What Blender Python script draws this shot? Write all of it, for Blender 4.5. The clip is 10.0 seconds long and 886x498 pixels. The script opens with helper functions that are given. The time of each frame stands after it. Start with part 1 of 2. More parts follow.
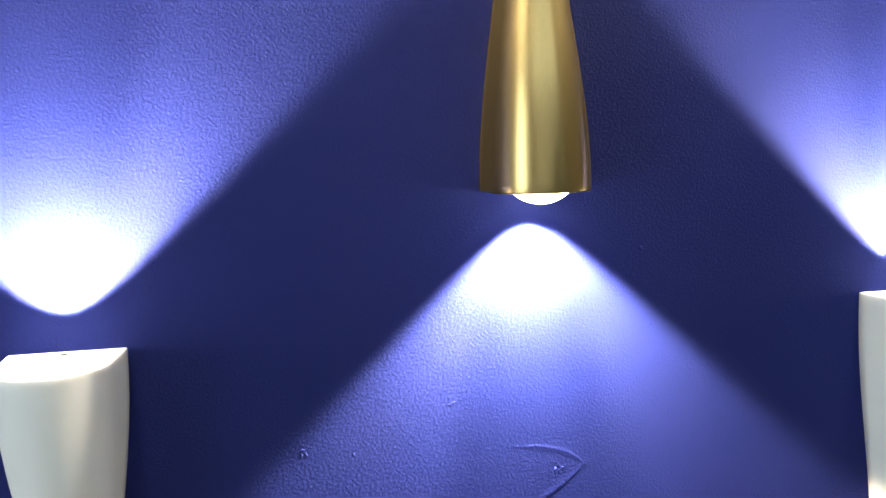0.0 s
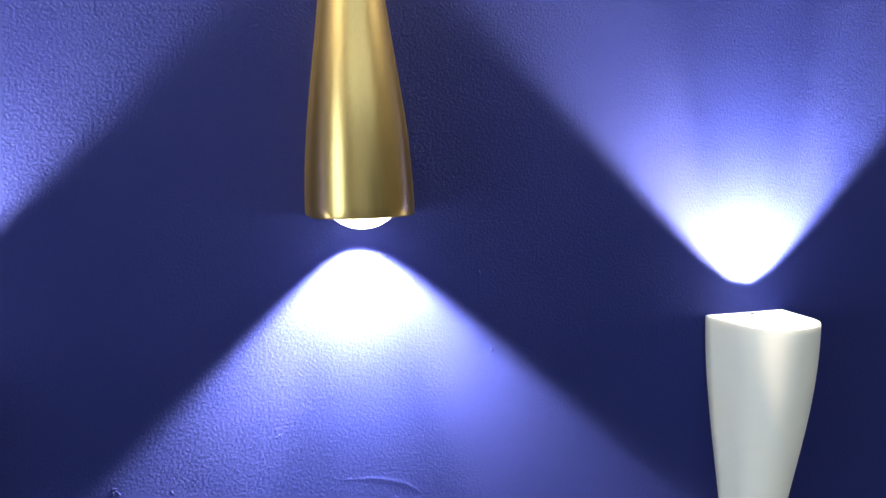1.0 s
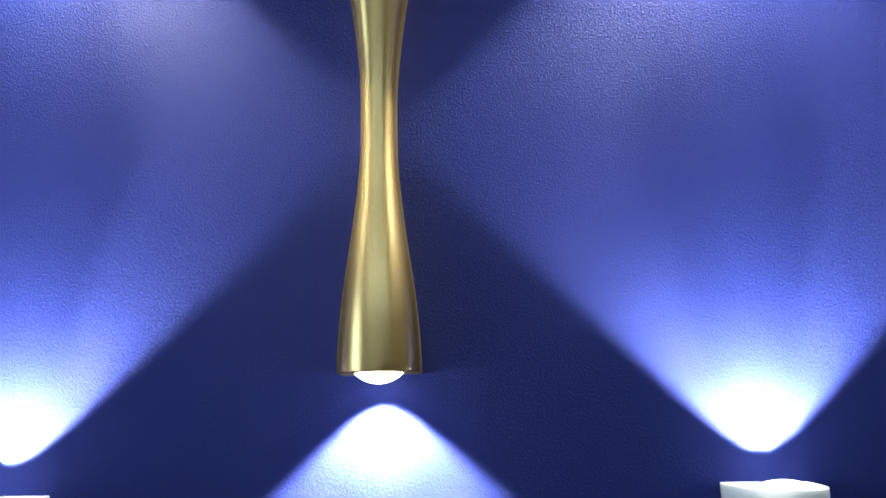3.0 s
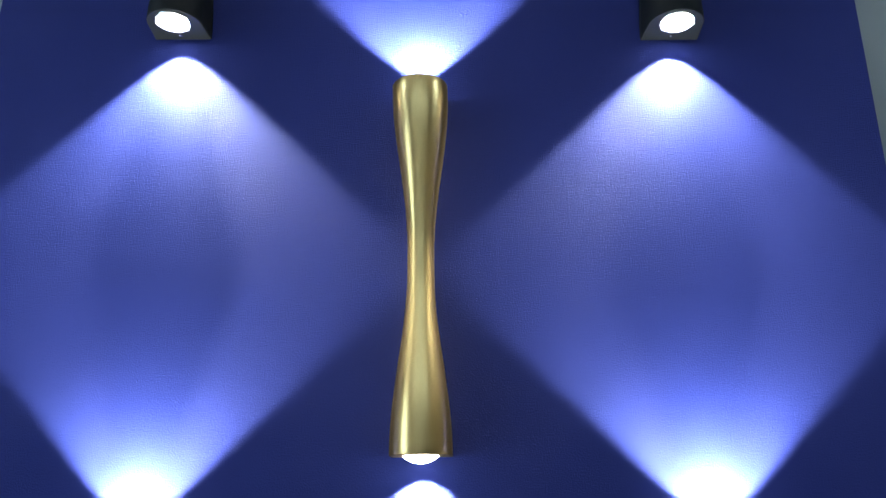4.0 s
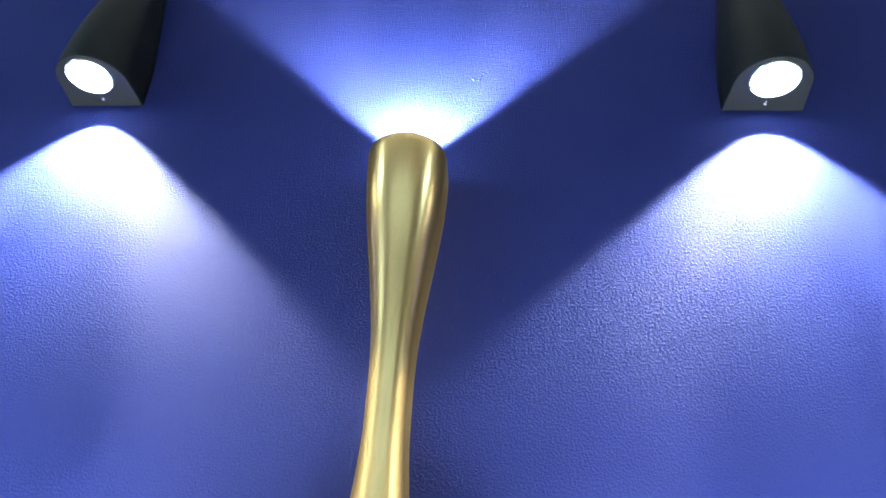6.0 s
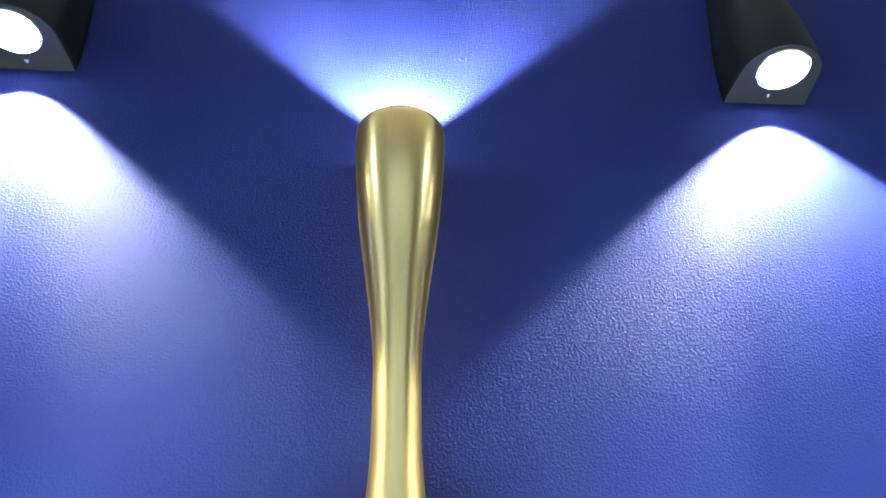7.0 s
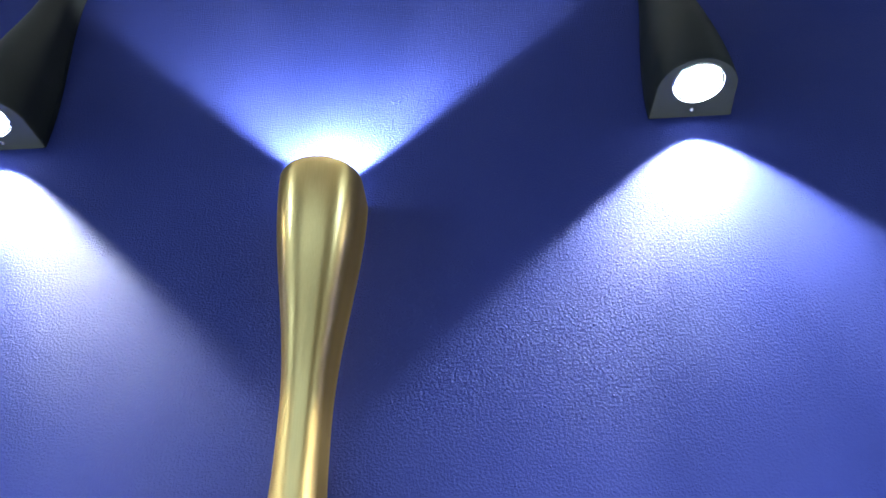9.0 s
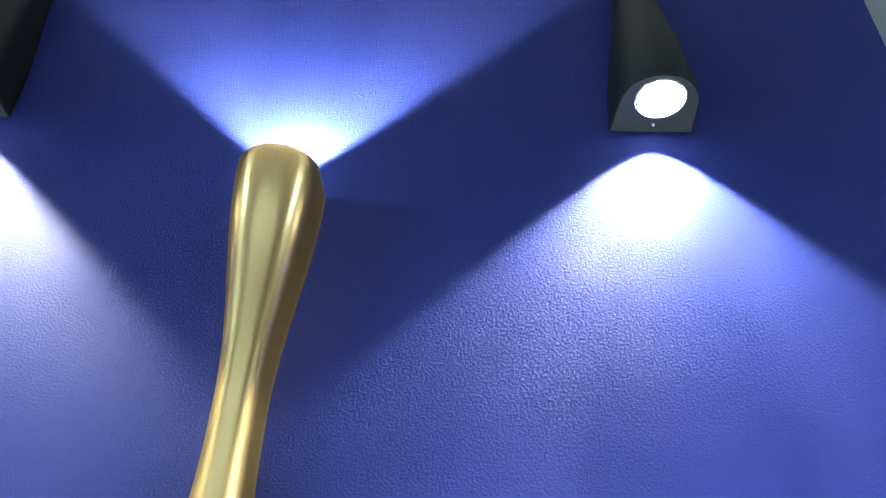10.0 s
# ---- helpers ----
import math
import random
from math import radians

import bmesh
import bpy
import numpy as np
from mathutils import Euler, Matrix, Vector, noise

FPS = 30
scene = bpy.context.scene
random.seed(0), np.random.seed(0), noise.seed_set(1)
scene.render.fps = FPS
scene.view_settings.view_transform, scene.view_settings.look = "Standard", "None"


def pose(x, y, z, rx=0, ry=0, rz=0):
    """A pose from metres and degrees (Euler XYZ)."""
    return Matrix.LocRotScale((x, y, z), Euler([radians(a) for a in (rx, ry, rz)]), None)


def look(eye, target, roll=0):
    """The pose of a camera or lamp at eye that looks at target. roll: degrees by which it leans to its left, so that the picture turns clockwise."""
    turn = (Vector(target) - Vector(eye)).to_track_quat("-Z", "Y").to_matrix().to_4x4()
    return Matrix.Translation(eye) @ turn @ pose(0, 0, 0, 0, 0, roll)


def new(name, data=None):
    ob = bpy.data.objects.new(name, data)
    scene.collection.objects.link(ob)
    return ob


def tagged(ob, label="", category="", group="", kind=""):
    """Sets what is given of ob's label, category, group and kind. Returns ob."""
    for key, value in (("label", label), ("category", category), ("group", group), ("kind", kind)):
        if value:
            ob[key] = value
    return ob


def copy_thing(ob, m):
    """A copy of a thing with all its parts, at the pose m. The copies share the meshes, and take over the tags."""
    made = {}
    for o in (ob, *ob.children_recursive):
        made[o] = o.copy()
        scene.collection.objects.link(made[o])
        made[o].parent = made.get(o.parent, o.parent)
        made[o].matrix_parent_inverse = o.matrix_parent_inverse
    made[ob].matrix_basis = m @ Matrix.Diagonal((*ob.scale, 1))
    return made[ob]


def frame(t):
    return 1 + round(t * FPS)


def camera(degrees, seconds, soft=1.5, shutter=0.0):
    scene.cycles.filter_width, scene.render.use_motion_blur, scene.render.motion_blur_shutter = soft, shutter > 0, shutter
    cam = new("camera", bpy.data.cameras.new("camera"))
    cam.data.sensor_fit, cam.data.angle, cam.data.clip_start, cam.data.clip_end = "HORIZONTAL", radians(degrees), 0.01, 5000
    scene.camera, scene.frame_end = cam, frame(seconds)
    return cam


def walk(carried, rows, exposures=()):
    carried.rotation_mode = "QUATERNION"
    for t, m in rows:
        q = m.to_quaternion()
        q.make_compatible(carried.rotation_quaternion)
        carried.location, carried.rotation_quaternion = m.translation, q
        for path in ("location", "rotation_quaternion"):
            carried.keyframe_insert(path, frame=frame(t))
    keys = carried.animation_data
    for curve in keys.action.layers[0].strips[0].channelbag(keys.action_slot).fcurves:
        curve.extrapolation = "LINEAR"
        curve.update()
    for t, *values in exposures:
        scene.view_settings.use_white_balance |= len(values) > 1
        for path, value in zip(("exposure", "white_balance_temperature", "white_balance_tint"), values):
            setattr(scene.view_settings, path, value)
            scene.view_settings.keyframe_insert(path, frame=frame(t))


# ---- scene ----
cam = camera(60.0, 10.0)

PATH = [
    (0, (-0.21, -0.66, 1.625), (0.191, 1.285, 1.386), -1.2),
    (0.5, (-0.155, -0.666, 1.629), (0.313, 1.264, 1.394), -1.4),
    (1, (-0.098, -0.661, 1.633), (0.423, 1.258, 1.419), -0.9),
    (1.5, (-0.027, -0.663, 1.651), (0.42, 1.279, 1.484), -0.4),
    (2, (0.03, -0.665, 1.635), (0.327, 1.313, 1.638), 0.0),
    (2.5, (0.067, -0.693, 1.579), (0.18, 1.292, 1.796), -0.3),
    (3, (0.074, -0.828, 1.558), (0.062, 1.13, 1.966), -0.6),
    (3.2, (0.067, -0.904, 1.544), (0.04, 1.035, 2.034), -0.5),
    (4.3, (0.047, -1.115, 1.546), (0.009, 0.77, 2.213), 0.5),
    (4.5, (0.057, -1.063, 1.549), (-0.013, 0.795, 2.284), 0.9),
    (5, (0.106, -0.873, 1.587), (-0.075, 0.904, 2.486), 2.4),
    (5.5, (0.139, -0.751, 1.606), (-0.09, 0.961, 2.613), 3.8),
    (6, (0.104, -0.687, 1.612), (-0.058, 0.988, 2.692), 3.9),
    (6.2, (0.073, -0.658, 1.613), (-0.016, 1.007, 2.718), 3.0),
    (7.3, (-0.008, -0.581, 1.636), (0.125, 1.046, 2.791), -1.1),
    (7.5, (0.003, -0.583, 1.636), (0.125, 1.04, 2.799), -1.4),
    (8, (0.063, -0.6, 1.632), (0.123, 1.016, 2.808), -2.0),
    (8.5, (0.123, -0.615, 1.625), (0.088, 0.997, 2.808), -1.9),
    (9, (0.156, -0.631, 1.621), (0.061, 0.978, 2.805), -0.7),
    (9.5, (0.184, -0.633, 1.612), (0.078, 0.959, 2.818), 1.0),
    (10, (0.19, -0.632, 1.614), (0.133, 0.976, 2.802), 2.4),
]

EXPOSURES = [(0.0, 0.08, 6900, 12), (1.5, 0.15, 6800, 11), (2.5, 0.05, 6300, 9), (3.2, -0.08, 5850, 7),
             (4.3, 0.08, 5900, 5), (5.0, 0.3, 5800, 4), (6.2, 0.36, 5700, 3), (7.5, 0.22, 5550, 3), (10.0, 0.26, 5700, 3)]
walk(cam, [(t, look(eye, target, roll)) for t, eye, target, roll in PATH], EXPOSURES)

# ---- light ----
world = bpy.data.worlds.new("world")
scene.world = world
world.use_nodes = True
world.node_tree.nodes["Background"].inputs["Color"].default_value = (0.6, 0.7, 1.0, 1)
world.node_tree.nodes["Background"].inputs["Strength"].default_value = 0.02

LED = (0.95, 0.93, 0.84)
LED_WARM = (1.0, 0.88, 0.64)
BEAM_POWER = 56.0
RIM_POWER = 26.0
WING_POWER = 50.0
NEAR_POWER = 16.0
LENS_GLOW = 26.0
CEILING_GLOW = 1.9


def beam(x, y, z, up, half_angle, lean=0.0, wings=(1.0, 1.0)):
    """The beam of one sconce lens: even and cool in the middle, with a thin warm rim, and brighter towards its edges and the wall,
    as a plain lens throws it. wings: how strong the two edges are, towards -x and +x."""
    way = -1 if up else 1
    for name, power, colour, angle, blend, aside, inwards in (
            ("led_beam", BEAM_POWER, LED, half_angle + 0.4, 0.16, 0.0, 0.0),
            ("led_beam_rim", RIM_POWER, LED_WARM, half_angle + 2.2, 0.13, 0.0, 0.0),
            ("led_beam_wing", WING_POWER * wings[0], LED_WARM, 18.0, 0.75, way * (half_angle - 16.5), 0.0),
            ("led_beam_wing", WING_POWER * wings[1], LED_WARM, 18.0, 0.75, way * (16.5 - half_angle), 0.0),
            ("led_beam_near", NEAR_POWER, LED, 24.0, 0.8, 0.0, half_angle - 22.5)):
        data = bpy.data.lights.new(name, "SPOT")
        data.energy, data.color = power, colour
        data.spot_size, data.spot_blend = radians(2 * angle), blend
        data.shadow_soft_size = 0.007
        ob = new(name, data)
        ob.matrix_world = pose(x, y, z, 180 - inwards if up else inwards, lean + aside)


# ---- materials ----
def material(name, colour, rough=0.5, metal=0.0, spec=0.5):
    m = bpy.data.materials.new(name)
    m.use_nodes = True
    b = m.node_tree.nodes["Principled BSDF"]
    b.inputs["Base Color"].default_value = (*colour, 1)
    b.inputs["Roughness"].default_value = rough
    b.inputs["Metallic"].default_value = metal
    b.inputs["Specular IOR Level"].default_value = spec
    return m, m.node_tree, b


def node(tree, kind, **values):
    n = tree.nodes.new(kind)
    for key, value in values.items():
        n.inputs[key.replace("_", " ")].default_value = value
    return n


def ramp(tree, source, a, b, lo, hi):
    r = tree.nodes.new("ShaderNodeMapRange")
    r.inputs["From Min"].default_value, r.inputs["From Max"].default_value = a, b
    r.inputs["To Min"].default_value, r.inputs["To Max"].default_value = lo, hi
    tree.links.new(source, r.inputs["Value"])
    return r.outputs["Result"]


def mixed(tree, factor, a, b):
    n = tree.nodes.new("ShaderNodeMix")
    n.data_type = "RGBA"
    n.inputs["A"].default_value, n.inputs["B"].default_value = (*a, 1), (*b, 1)
    tree.links.new(factor, n.inputs["Factor"])
    return n.outputs["Result"]


def painted_wall(name, colour, rough=0.7, peel=1.0, spec=0.05):
    """Rolled emulsion: fine stipple with broader waves and faint roller patches."""
    m, t, b = material(name, colour, rough, 0.0, spec)
    geo = t.nodes.new("ShaderNodeNewGeometry")
    fine = node(t, "ShaderNodeTexNoise", Scale=420.0, Detail=3.0, Roughness=0.5)
    mid = node(t, "ShaderNodeTexNoise", Scale=150.0, Detail=1.0, Roughness=0.4)
    nibs = node(t, "ShaderNodeTexVoronoi", Scale=200.0)
    nib_pick = node(t, "ShaderNodeTexNoise", Scale=60.0, Detail=2.0)
    waves = node(t, "ShaderNodeTexNoise", Scale=9.0, Detail=3.0)
    broad = node(t, "ShaderNodeTexNoise", Scale=3.0, Detail=2.0)
    for n in (fine, mid, nibs, nib_pick, waves, broad):
        t.links.new(geo.outputs["Position"], n.inputs["Vector"])
    tone = mixed(t, ramp(t, broad.outputs["Fac"], 0.3, 0.7, 0, 1), tuple(c * 0.93 for c in colour), tuple(c * 1.06 for c in colour))
    t.links.new(tone, b.inputs["Base Color"])
    t.links.new(ramp(t, waves.outputs["Fac"], 0.3, 0.7, rough - 0.06, rough + 0.08), b.inputs["Roughness"])
    dots = ramp(t, nibs.outputs["Distance"], 0.05, 0.27, 1.0, 0.0)
    pick = ramp(t, nib_pick.outputs["Fac"], 0.50, 0.64, 0.0, 1.0)
    both = t.nodes.new("ShaderNodeMath")
    both.operation = "MULTIPLY"
    t.links.new(dots, both.inputs[0])
    t.links.new(pick, both.inputs[1])
    # stipple is stronger in some roller passes than in others
    grain = t.nodes.new("ShaderNodeMath")
    grain.operation = "MULTIPLY"
    t.links.new(fine.outputs["Fac"], grain.inputs[0])
    # the upper coat was rolled on thicker than the lower one
    height = t.nodes.new("ShaderNodeSeparateXYZ")
    t.links.new(geo.outputs["Position"], height.inputs[0])
    coat = t.nodes.new("ShaderNodeMath")
    coat.operation = "MULTIPLY"
    t.links.new(ramp(t, waves.outputs["Fac"], 0.35, 0.65, 0.94, 1.08), coat.inputs[0])
    t.links.new(ramp(t, height.outputs["Z"], 1.74, 2.0, 0.46, 1.0), coat.inputs[1])
    t.links.new(coat.outputs[0], grain.inputs[1])
    swell, specks = t.nodes.new("ShaderNodeMath"), t.nodes.new("ShaderNodeMath")
    for n, source in ((swell, mid.outputs["Fac"]), (specks, both.outputs[0])):
        n.operation = "MULTIPLY"
        t.links.new(source, n.inputs[0])
        t.links.new(coat.outputs[0], n.inputs[1])
    last = None
    for source, depth in ((grain.outputs[0], 0.0013 * peel), (swell.outputs[0], 0.0002 * peel),
                          (specks.outputs[0], 0.0005 * peel), (waves.outputs["Fac"], 0.0007 * peel)):
        bump = node(t, "ShaderNodeBump", Strength=1.0, Distance=depth)
        t.links.new(source, bump.inputs["Height"])
        if last:
            t.links.new(last.outputs["Normal"], bump.inputs["Normal"])
        last = bump
    t.links.new(last.outputs["Normal"], b.inputs["Normal"])
    return m


def satin_metal():
    m, t, b = material("satin_brass", (0.60, 0.42, 0.16), 0.27, 1.0)
    b.inputs["Specular Tint"].default_value = (0.60, 0.48, 0.34, 1)
    tex = t.nodes.new("ShaderNodeTexCoord")
    stretch = t.nodes.new("ShaderNodeMapping")
    stretch.inputs["Scale"].default_value = (900, 900, 14)
    t.links.new(tex.outputs["Object"], stretch.inputs["Vector"])
    brush = node(t, "ShaderNodeTexNoise", Scale=1.0, Detail=3.0)
    t.links.new(stretch.outputs["Vector"], brush.inputs["Vector"])
    cloud = node(t, "ShaderNodeTexNoise", Scale=22.0, Detail=3.0)
    t.links.new(tex.outputs["Object"], cloud.inputs["Vector"])
    t.links.new(ramp(t, cloud.outputs["Fac"], 0.3, 0.7, 0.278, 0.295), b.inputs["Roughness"])
    t.links.new(mixed(t, ramp(t, brush.outputs["Fac"], 0.3, 0.7, 0, 1), (0.515, 0.375, 0.155), (0.545, 0.40, 0.17)), b.inputs["Base Color"])
    bump = node(t, "ShaderNodeBump", Strength=0.05, Distance=0.00005)
    t.links.new(brush.outputs["Fac"], bump.inputs["Height"])
    t.links.new(bump.outputs["Normal"], b.inputs["Normal"])
    return m


def powder_coat(name, colour, rough, spec=0.5):
    m, t, b = material(name, colour, rough, 0.0, spec)
    tex = t.nodes.new("ShaderNodeTexCoord")
    fine = node(t, "ShaderNodeTexNoise", Scale=900.0, Detail=2.0)
    cloud = node(t, "ShaderNodeTexNoise", Scale=18.0, Detail=3.0)
    for n in (fine, cloud):
        t.links.new(tex.outputs["Object"], n.inputs["Vector"])
    t.links.new(mixed(t, ramp(t, cloud.outputs["Fac"], 0.3, 0.7, 0, 1), tuple(c * 0.94 for c in colour), colour), b.inputs["Base Color"])
    t.links.new(ramp(t, cloud.outputs["Fac"], 0.3, 0.7, rough - 0.04, rough + 0.06), b.inputs["Roughness"])
    bump = node(t, "ShaderNodeBump", Strength=0.35, Distance=0.0002)
    t.links.new(fine.outputs["Fac"], bump.inputs["Height"])
    t.links.new(bump.outputs["Normal"], b.inputs["Normal"])
    return m


def glowing(name, colour, strength):
    m, t, b = material(name, (0.8, 0.8, 0.8), 0.2)
    b.inputs["Emission Color"].default_value = (*colour, 1)
    b.inputs["Emission Strength"].default_value = strength
    return m


BLUE = painted_wall("blue_wall_paint", (0.0124, 0.0176, 0.101))
GREY = painted_wall("grey_wall_paint", (0.22, 0.24, 0.26), 0.6, 0.5)
PALE = painted_wall("pale_wall_paint", (0.78, 0.77, 0.74), 0.7, 0.5)
CEILING = painted_wall("ceiling_paint", (0.42, 0.42, 0.41), 0.8, 0.4)
FLOOR = powder_coat("floor_screed", (0.40, 0.38, 0.35), 0.45)
BRASS = satin_metal()
BLACK = powder_coat("black_powder_coat", (0.0075, 0.009, 0.0112), 0.55, 0.05)
WHITE = powder_coat("white_powder_coat", (0.67, 0.67, 0.65), 0.68)
STEEL, _, _ = material("bright_steel", (0.75, 0.76, 0.78), 0.22, 1.0)
DULL, _, _ = material("dull_steel", (0.10, 0.10, 0.10), 0.5, 0.6)
LENS = glowing("lit_lens", LED, LENS_GLOW)
PANEL_GLOW = glowing("lit_diffuser", (0.68, 0.87, 1.0), CEILING_GLOW)
WARM = painted_wall("warm_wall_paint", (0.24, 0.19, 0.14), 0.7, 0.5)
# glow of an added sheet that fills the room from the west
WEST_GLOW = glowing("west_fill_glow", (0.68, 0.87, 1.0), 5.4)
SPOT_GLOW = glowing("lit_downlight", (0.68, 0.87, 1.0), 240.0)
DARK = powder_coat("dark_laminate", (0.06, 0.045, 0.035), 0.4)


# ---- building helpers ----
def part(name, bm, mat, parent=None, label="", smooth=True):
    mesh = bpy.data.meshes.new(name)
    bmesh.ops.recalc_face_normals(bm, faces=bm.faces)
    bm.to_mesh(mesh)
    bm.free()
    mesh.materials.append(mat)
    for p in mesh.polygons:
        p.use_smooth = smooth
    ob = new(name, mesh)
    if parent:
        ob.parent = parent
    if label:
        ob["label"] = label
    return ob


def box(lo, hi, bevel=0.0):
    bm = bmesh.new()
    bmesh.ops.create_cube(bm, size=1)
    for v in bm.verts:
        v.co = [(a + b) / 2 + c * (b - a) for a, b, c in zip(lo, hi, v.co)]
    if bevel:
        bmesh.ops.bevel(bm, geom=bm.edges[:], offset=bevel, segments=2, affect="EDGES")
    return bm


def rings(loops, cap_start=True, cap_end=True):
    """A skin over closed loops of points."""
    bm = bmesh.new()
    rows = [[bm.verts.new(p) for p in loop] for loop in loops]
    n = len(rows[0])
    for a, b in zip(rows, rows[1:]):
        for i in range(n):
            bm.faces.new((a[i], a[(i + 1) % n], b[(i + 1) % n], b[i]))
    if cap_start:
        bm.faces.new(rows[0])
    if cap_end:
        bm.faces.new(rows[-1])
    return bm


def spun(profile, steps=40, cap_start=True, cap_end=True):
    """A turned form round z from (radius, height) pairs."""
    return rings([[(r * math.cos(a), r * math.sin(a), z) for a in (2 * math.pi * i / steps for i in range(steps))]
                  for r, z in profile], cap_start, cap_end)


def moved(bm, m):
    bmesh.ops.transform(bm, matrix=m, verts=bm.verts[:])
    return bm


# ---- setting ----
HALF = 0.715        # half the width of the blue panel
wall = tagged(part("wall_blue", box((-HALF, 0, 0.0), (HALF, 0.028, 3.0)), BLUE, smooth=False),
              "deep blue painted wall panel with rolled stipple and small blemishes", "wall", kind="structure")
tagged(part("wall_north", box((-2.6, 0.03, 0.0), (2.6, 0.15, 3.0)), GREY, smooth=False),
       "plain grey painted wall behind the blue panel", "wall", kind="structure")


def wall_with_opening(name, label, mat, along, lo, hi, a0, a1, z0, z1):
    """A wall slab from lo to hi with one opening from a0 to a1 along its length, z0 to z1 high, in one mesh."""
    bm = bmesh.new()
    cuts = [lo[along], a0, a1, hi[along]]
    levels = [lo[2], z0, z1, hi[2]]
    for i in range(3):
        for k in range(3):
            if (i == 1 and k == 1) or levels[k + 1] - levels[k] < 0.001:
                continue
            p, q = list(lo), list(hi)
            p[along], q[along], p[2], q[2] = cuts[i], cuts[i + 1], levels[k], levels[k + 1]
            piece = box(p, q)
            bm.from_mesh(piece_mesh(piece))
    return tagged(part(name, bm, mat, smooth=False), label, "wall", kind="structure")


def piece_mesh(bm):
    mesh = bpy.data.meshes.new("piece")
    bm.to_mesh(mesh)
    bm.free()
    return mesh


# opening added so that the brass reflects a dark band right of its middle
wall_with_opening("wall_south", "plain pale painted wall with a dark opening, added for the brass to reflect", PALE, 0,
                  (-2.6, -3.72, 0.0), (2.6, -3.6, 3.0), 0.75, 1.65, 0.0, 2.1)
# opening added so that the bright sheet lights the room and shows in the brass
wall_with_opening("wall_west", "plain warm brown painted wall with a tall opening, added to let in fill light", WARM, 1,
                  (-2.72, -3.72, 0.0), (-2.6, 0.15, 3.0), -2.3, -0.9, 0.3, 2.7)
tagged(part("wall_east", box((2.6, -3.72, 0.0), (2.72, 0.15, 3.0)), WARM, smooth=False),
       "plain warm brown painted wall", "wall", kind="structure")
# unseen dark panel that closes the added opening
tagged(part("dark_panel", box((0.5, -5.2, 0.0), (1.9, -5.1, 2.4)), DARK, smooth=False),
       "unseen dark panel behind the south opening, added for the brass to reflect", "wall", kind="structure")
# unseen glowing sheet, added for the bright band in the brass
tagged(part("backdrop", box((-3.6, -3.6, 0.0), (-3.55, 0.1, 3.0)), WEST_GLOW, smooth=False),
       "unseen plain bright sheet behind the west opening, added as fill light", "backdrop", kind="structure")
tagged(part("floor", box((-2.72, -3.72, -0.1), (2.72, 0.15, 0.0)), FLOOR, smooth=False),
       "plain grey floor", "floor", kind="structure")
tagged(part("ceiling", box((-2.72, -3.72, 3.0), (2.72, 0.15, 3.1)), CEILING, smooth=False),
       "plain pale grey ceiling", "ceiling", kind="structure")


def ceiling_fill_light(x, y, sx, sy):
    top = tagged(new("ceiling_fill_light"), "unseen white framed ceiling light panel, added as fill light", "ceiling light")
    top.location = (x, y, 3.0)
    part("frame", box((-sx - 0.02, -sy - 0.02, -0.03), (sx + 0.02, sy + 0.02, 0.0), 0.003), WHITE, top, smooth=False)
    part("diffuser", box((-sx, -sy, -0.034), (sx, sy, -0.031)), PANEL_GLOW, top, "glowing white diffuser", smooth=False)
    return top


# added out of view: broad fill for the room, wide to reflect smoothly in brass
ceiling_fill_light(0.0, -2.5, 1.6, 0.55)


def downlight(x, y):
    top = tagged(new("downlight"), "small round recessed ceiling downlight, switched on", "downlight", "downlights of the room")
    top.location = (x, y, 3.0)
    part("rim", spun([(0.062, 0.0), (0.075, -0.002), (0.074, -0.007), (0.062, -0.009), (0.060, -0.004)], 32, False, False), WHITE, top)
    part("diffuser", spun([(0.060, -0.002), (0.060, -0.005), (0.030, -0.006)], 32), SPOT_GLOW, top, "glowing white diffuser")


for x, y in ((-1.55, -0.62), (1.55, -0.62)):
    downlight(x, y)


# ---- the sconces ----
def outline(w, d, taper, steps=28):
    """D-shaped section: flat at the wall (y = 0), straight sides that draw in a little, a round front."""
    inner = w * (1 - taper)
    turn = d - min(inner, d * 0.6)
    side = [(w + (inner - w) * i / 4, -turn * i / 4) for i in range(4)]
    front = [(inner * math.cos(a), -turn - (d - turn) * math.sin(a)) for a in (math.pi * i / steps for i in range(steps + 1))]
    return side + front + [(-x, y) for x, y in reversed(side)]


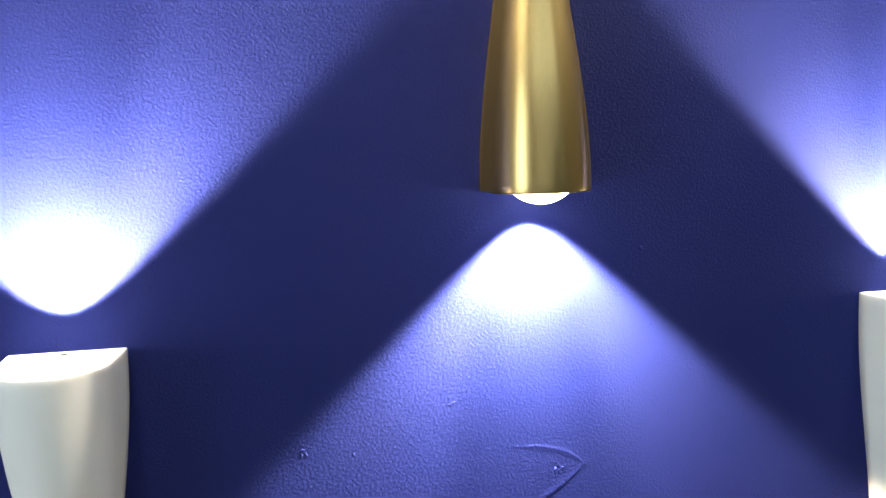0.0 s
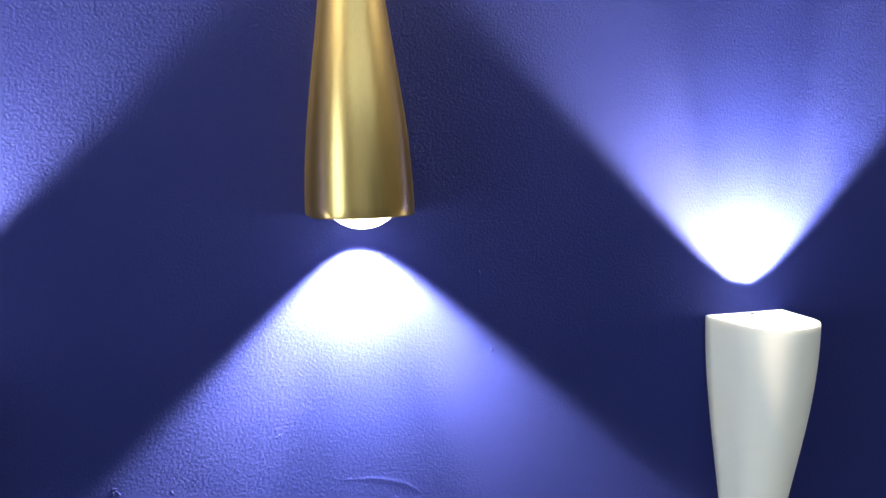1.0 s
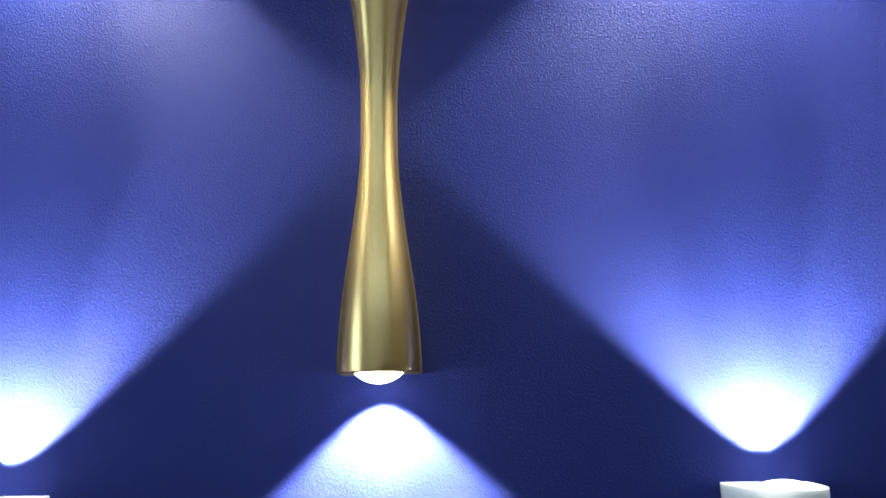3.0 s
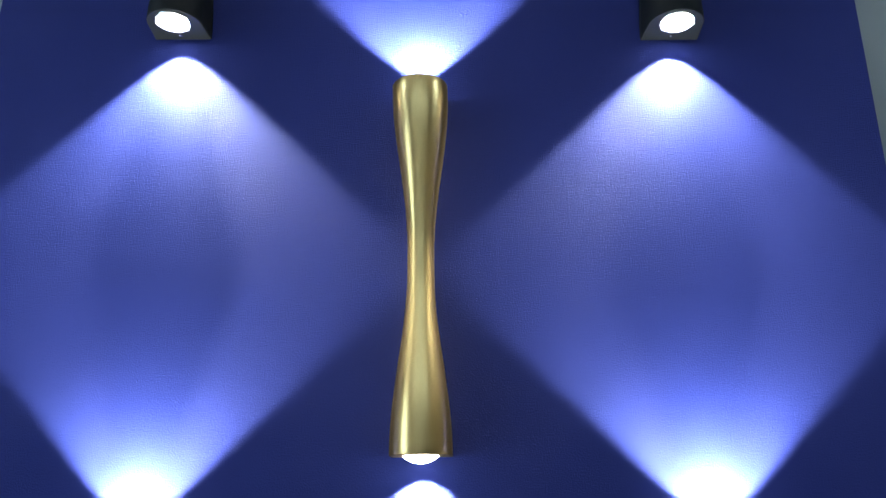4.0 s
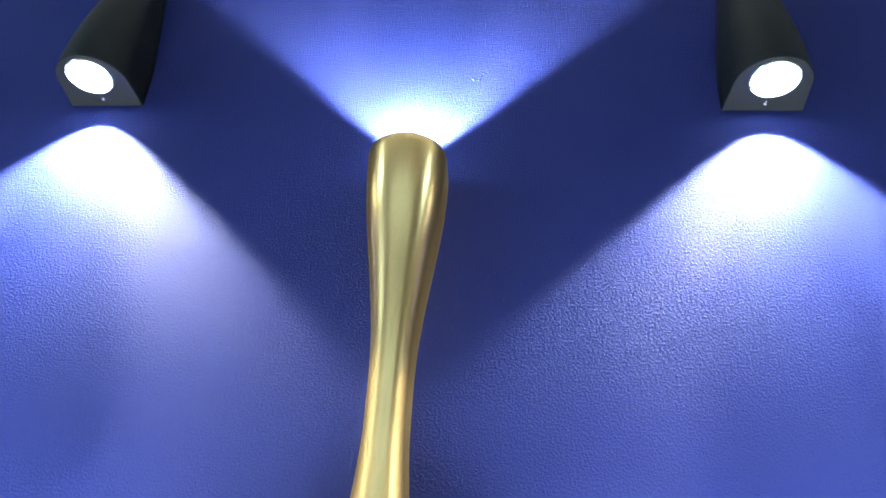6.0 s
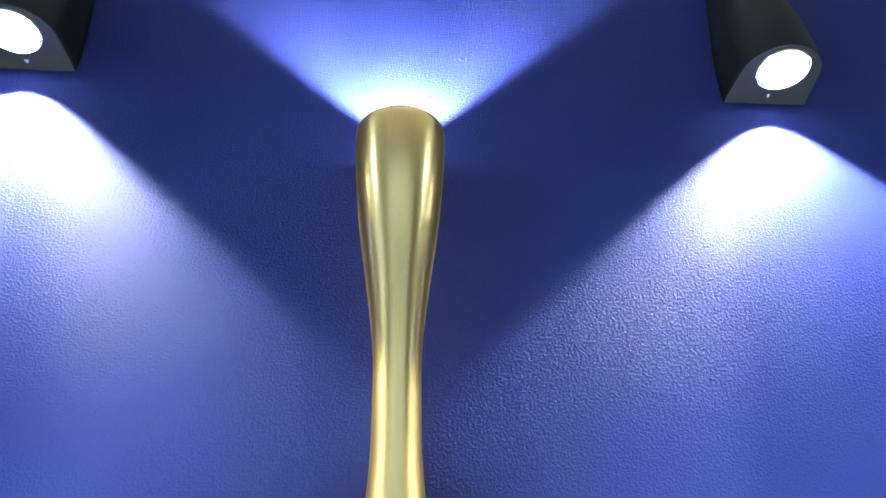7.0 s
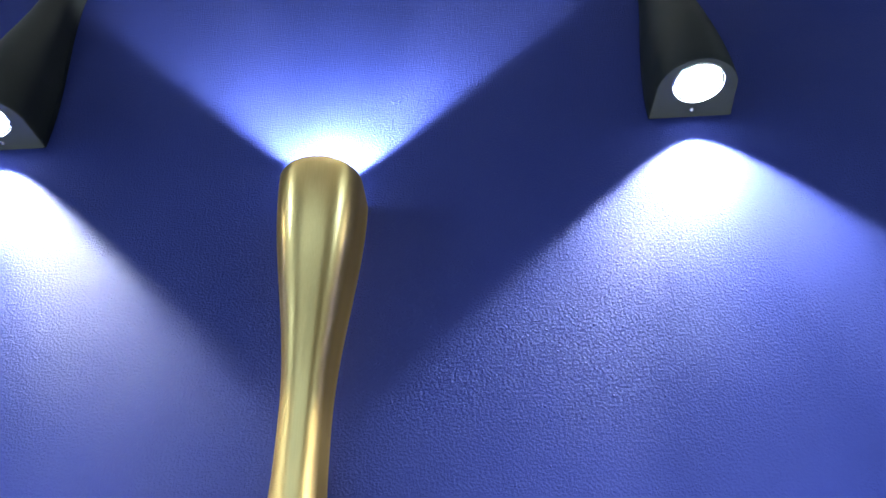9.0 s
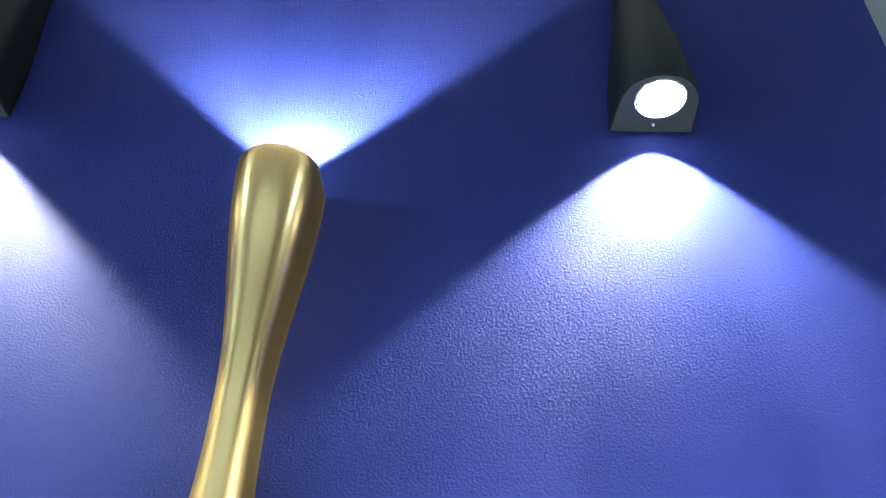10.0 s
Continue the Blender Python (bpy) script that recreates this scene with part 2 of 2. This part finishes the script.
def sconce(name, label, mat, half, w_end, w_mid, d_end, d_mid, stretch, lens_y, lens_r, dome, screw, ringed, taper):
    """An hourglass wall light: body with flat ends, a lens in a ring and a set screw at each end; origin at its middle, on the wall."""
    top = tagged(new(name), label, "wall light", "sconces on the blue wall")

    def section(s, inset=0.0):
        u = min(1.0, stretch * s / half)
        f = 0.5 * (1 + math.cos(math.pi * u))
        return outline(w_mid + (w_end - w_mid) * f - inset, d_mid + (d_end - d_mid) * f - inset, taper)

    loops = []
    stations = [(0.0, 0.0012), (0.0004, 0.0004), (0.0014, 0.0)] + [(half * i / 28, 0.0) for i in range(1, 29)]
    for s, inset in stations:
        loops.append([(x, y, half - s) for x, y in section(s, inset)])
    for s, inset in reversed(stations[:-1]):
        loops.append([(x, y, s - half) for x, y in section(s, inset)])
    part("body", rings(loops, False, False), mat, top)
    for sign in (1, -1):
        flip = pose(0, 0, 0, 0 if sign > 0 else 180, 0, 0)
        face = [(x, y, sign * half) for x, y in section(0.0, 0.0012)]
        back = [(x, y, sign * (half - 0.004)) for x, y in section(0.0, 0.0012)]
        part("end_cap", rings([face, back]), mat, top, smooth=False)
        place = Matrix.Translation((0, lens_y, sign * half)) @ flip
        bend = (lens_r ** 2 + dome ** 2) / (2 * dome)
        ball = [(lens_r, -0.0005)] + [(r, 0.0004 + dome - bend + math.sqrt(bend ** 2 - r ** 2))
                                      for r in (lens_r * (1 - i / 12) for i in range(12))]
        lens = part("lens", moved(spun(ball, 40), place), LENS, top, "lit white lens")
        lens.visible_shadow = False
        if ringed:
            r = lens_r + 0.0022
            ring = [(r, 0.0004), (r, 0.0016), (r + 0.0006, 0.0022), (r + 0.0014, 0.0016), (r + 0.0016, 0.0004)]
            part("ring", moved(spun(ring, 40, False, False), place), STEEL, lens, "bright metal ring")
        if screw:
            hole = [(0.0027, 0.0002), (0.0025, 0.0011), (0.0014, 0.0011), (0.0011, 0.0003)]
            part("screw", moved(spun(hole, 14), Matrix.Translation((0, -0.0118, sign * half)) @ flip), DULL if mat is WHITE else STEEL, top, "small dull screw" if mat is WHITE else "small steel screw")
    return top


GOLD_LOW, GOLD_HIGH = 1.594, 2.147
gold = sconce("wall_sconce_brass", "slim hourglass brass wall light, lit at both ends, on blue wall", BRASS,
              (GOLD_HIGH - GOLD_LOW) / 2, 0.0425, 0.0190, 0.083, 0.054, 1.06, -0.042, 0.0245, 0.010, False, False, 0.0)
gold.matrix_basis = pose(-0.0005, 0, (GOLD_LOW + GOLD_HIGH) / 2, 0, -0.7, 0)
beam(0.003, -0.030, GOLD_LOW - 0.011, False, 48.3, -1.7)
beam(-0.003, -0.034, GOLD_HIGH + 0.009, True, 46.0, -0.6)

SIDE, FACE_BLACK, FACE_WHITE, LONG = 0.40, 2.26, 1.481, 0.30
black = sconce("wall_sconce", "matt black hourglass wall light, lit, on the blue wall", BLACK,
               LONG, 0.0465, 0.018, 0.084, 0.042, 1.0, -0.0508, 0.0248, 0.0012, True, True, 0.06)
black.matrix_basis = pose(-SIDE + 0.0015, 0, FACE_BLACK + LONG + 0.002)
copy_thing(black, pose(SIDE + 0.001, 0, FACE_BLACK + LONG - 0.005))
white = sconce("wall_sconce", "matt white hourglass wall light, lit, on the blue wall", WHITE,
               LONG, 0.0455, 0.018, 0.084, 0.042, 1.0, -0.0508, 0.0245, 0.006, True, False, 0.06)
white.matrix_basis = pose(-SIDE + 0.013, 0, FACE_WHITE - LONG - 0.007)
copy_thing(white, pose(SIDE - 0.002, 0, FACE_WHITE - LONG))
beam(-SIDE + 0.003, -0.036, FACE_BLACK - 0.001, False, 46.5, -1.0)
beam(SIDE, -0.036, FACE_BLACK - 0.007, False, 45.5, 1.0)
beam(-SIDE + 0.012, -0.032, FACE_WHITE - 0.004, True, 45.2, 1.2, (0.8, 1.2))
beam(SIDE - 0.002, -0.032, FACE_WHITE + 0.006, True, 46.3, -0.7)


# ---- blemishes of the paint ----
def nib(x, z, r, h, squash=1.0, turn=0.0):
    """A drip or speck under the paint."""
    rows = [(r, -0.0003), (r * 0.92, h * 0.25), (r * 0.7, h * 0.7), (r * 0.35, h * 0.96), (r * 0.05, h)]
    bm = spun(rows, 12)
    for v in bm.verts:
        k = 1 + 0.18 * noise.noise(Vector((v.co.x * 160 + x * 90, v.co.y * 160, z * 70)))
        v.co.x *= k * squash
        v.co.y *= k
    part("paint_speck", moved(bm, pose(x, 0, z, 90, 0, 0) @ pose(0, 0, 0, 0, 0, turn)), BLUE, wall)


for x, z, r, h, squash, turn in (
        (0.127, 1.464, 0.0020, 0.0012, 1.0, 0), (0.115, 1.536, 0.0028, 0.0012, 0.8, 30), (0.097, 1.920, 0.0020, 0.0011, 0.7, 20),
        (0.268, 1.916, 0.0020, 0.0012, 0.5, 30), (0.170, 1.789, 0.0015, 0.0010, 0.7, 0), (0.117, 1.786, 0.0016, 0.0010, 0.6, 10),
        (0.207, 1.854, 0.0014, 0.0010, 0.7, 0), (0.177, 1.839, 0.0013, 0.0009, 0.8, 0), (0.406, 2.114, 0.0022, 0.0012, 0.9, 0),
        (0.211, 1.895, 0.0014, 0.0009, 0.7, 20), (-0.153, 1.974, 0.0018, 0.0011, 0.6, 15), (0.511, 2.089, 0.0020, 0.0011, 0.8, 0),
        (0.437, 2.056, 0.0016, 0.0010, 0.9, 0), (0.197, 2.009, 0.0016, 0.0010, 0.7, 0), (-0.283, 2.035, 0.0016, 0.0009, 0.8, 0),
        (-0.144, 1.907, 0.0018, 0.0011, 0.6, 10), (0.260, 2.036, 0.0017, 0.0010, 0.8, 0)):
    nib(x, z, r, h * 0.4, squash, turn)
for x, z, r, h in ((-0.127, 1.388, 0.0014, 0.0003), (-0.159, 1.363, 0.0018, 0.0004), (-0.407, 1.699, 0.0022, 0.0003), (0.442, 2.116, 0.0016, 0.0007),
                   (0.312, 1.967, 0.0014, 0.0006), (0.260, 1.989, 0.0012, 0.0006), (0.313, 1.914, 0.0014, 0.0006), (0.363, 2.038, 0.0013, 0.0006),
                   (0.081, 1.819, 0.0014, 0.0006), (0.074, 2.407, 0.0018, 0.0006), (-0.042, 2.445, 0.0018, 0.0006), (0.326, 1.808, 0.0014, 0.0006)):
    nib(x, z, r, h, 0.75, 20)


def ridge(a, b, c, wide, high):
    """A low trowel ridge along a bend from a to c (x, z) that draws towards b, steep on one side and fading out at both ends."""
    a, b, c = Vector(a), Vector(b), Vector(c)
    loops = []
    for i in range(25):
        t = i / 24
        p = a.lerp(b, t).lerp(b.lerp(c, t), t)
        along = (b.lerp(c, t) - a.lerp(b, t)).normalized()
        across = Vector((-along.y, along.x))
        k = max(0.04, math.sin(math.pi * t) ** 0.7) * (1 + 0.3 * noise.noise(Vector((p.x * 240, 0.0, p.y * 240))))
        section = ((-1.0, -0.3), (-0.55, 0.25), (-0.1, 0.9), (0.12, 1.0), (0.3, 0.45), (0.5, -0.3))
        loops.append([(p.x + across.x * u * wide * k, -high * k * h, p.y + across.y * u * wide * k) for u, h in section])
    return rings(loops)


def crumb(x, z, r, h, count, seed):
    """A crumb of plaster caught under the paint: a few uneven lumps that run into one another."""
    pick = random.Random(seed)
    bm = bmesh.new()
    for _ in range(count):
        lump = bmesh.ops.create_icosphere(bm, subdivisions=2, radius=1.0)["verts"]
        dx, dz, k = pick.uniform(-r, r), pick.uniform(-r, r) * 0.7, pick.uniform(0.35, 0.75)
        turn = pick.uniform(0, math.pi)
        for v in lump:
            f = 1 + 0.35 * noise.noise(v.co * 1.7 + Vector((seed, dx * 900, dz * 900)))
            u, w = v.co.x * r * k * f, v.co.z * r * k * 0.55 * f
            v.co = (x + dx + u * math.cos(turn) - w * math.sin(turn), v.co.y * h * k * f, z + dz + u * math.sin(turn) + w * math.cos(turn))
    part("paint_crumb", bm, BLUE, wall)


crumb(-0.202, 1.3695, 0.0034, 0.0010, 5, 1)
crumb(-0.0695, 1.4015, 0.0034, 0.0004, 4, 2)
crumb(0.0325, 1.330, 0.0048, 0.0004, 7, 3)
crumb(0.066, 2.3075, 0.0052, 0.0007, 5, 4)
part("trowel_ridge", ridge((-0.018, 1.356), (0.042, 1.355), (0.060, 1.330), 0.0070, 0.00035), BLUE, wall, "edge of a filler patch painted over in blue", False)
part("trowel_ridge", ridge((0.062, 1.336), (0.040, 1.312), (-0.004, 1.291), 0.0070, 0.00035), BLUE, wall, "edge of a filler patch painted over in blue", False)
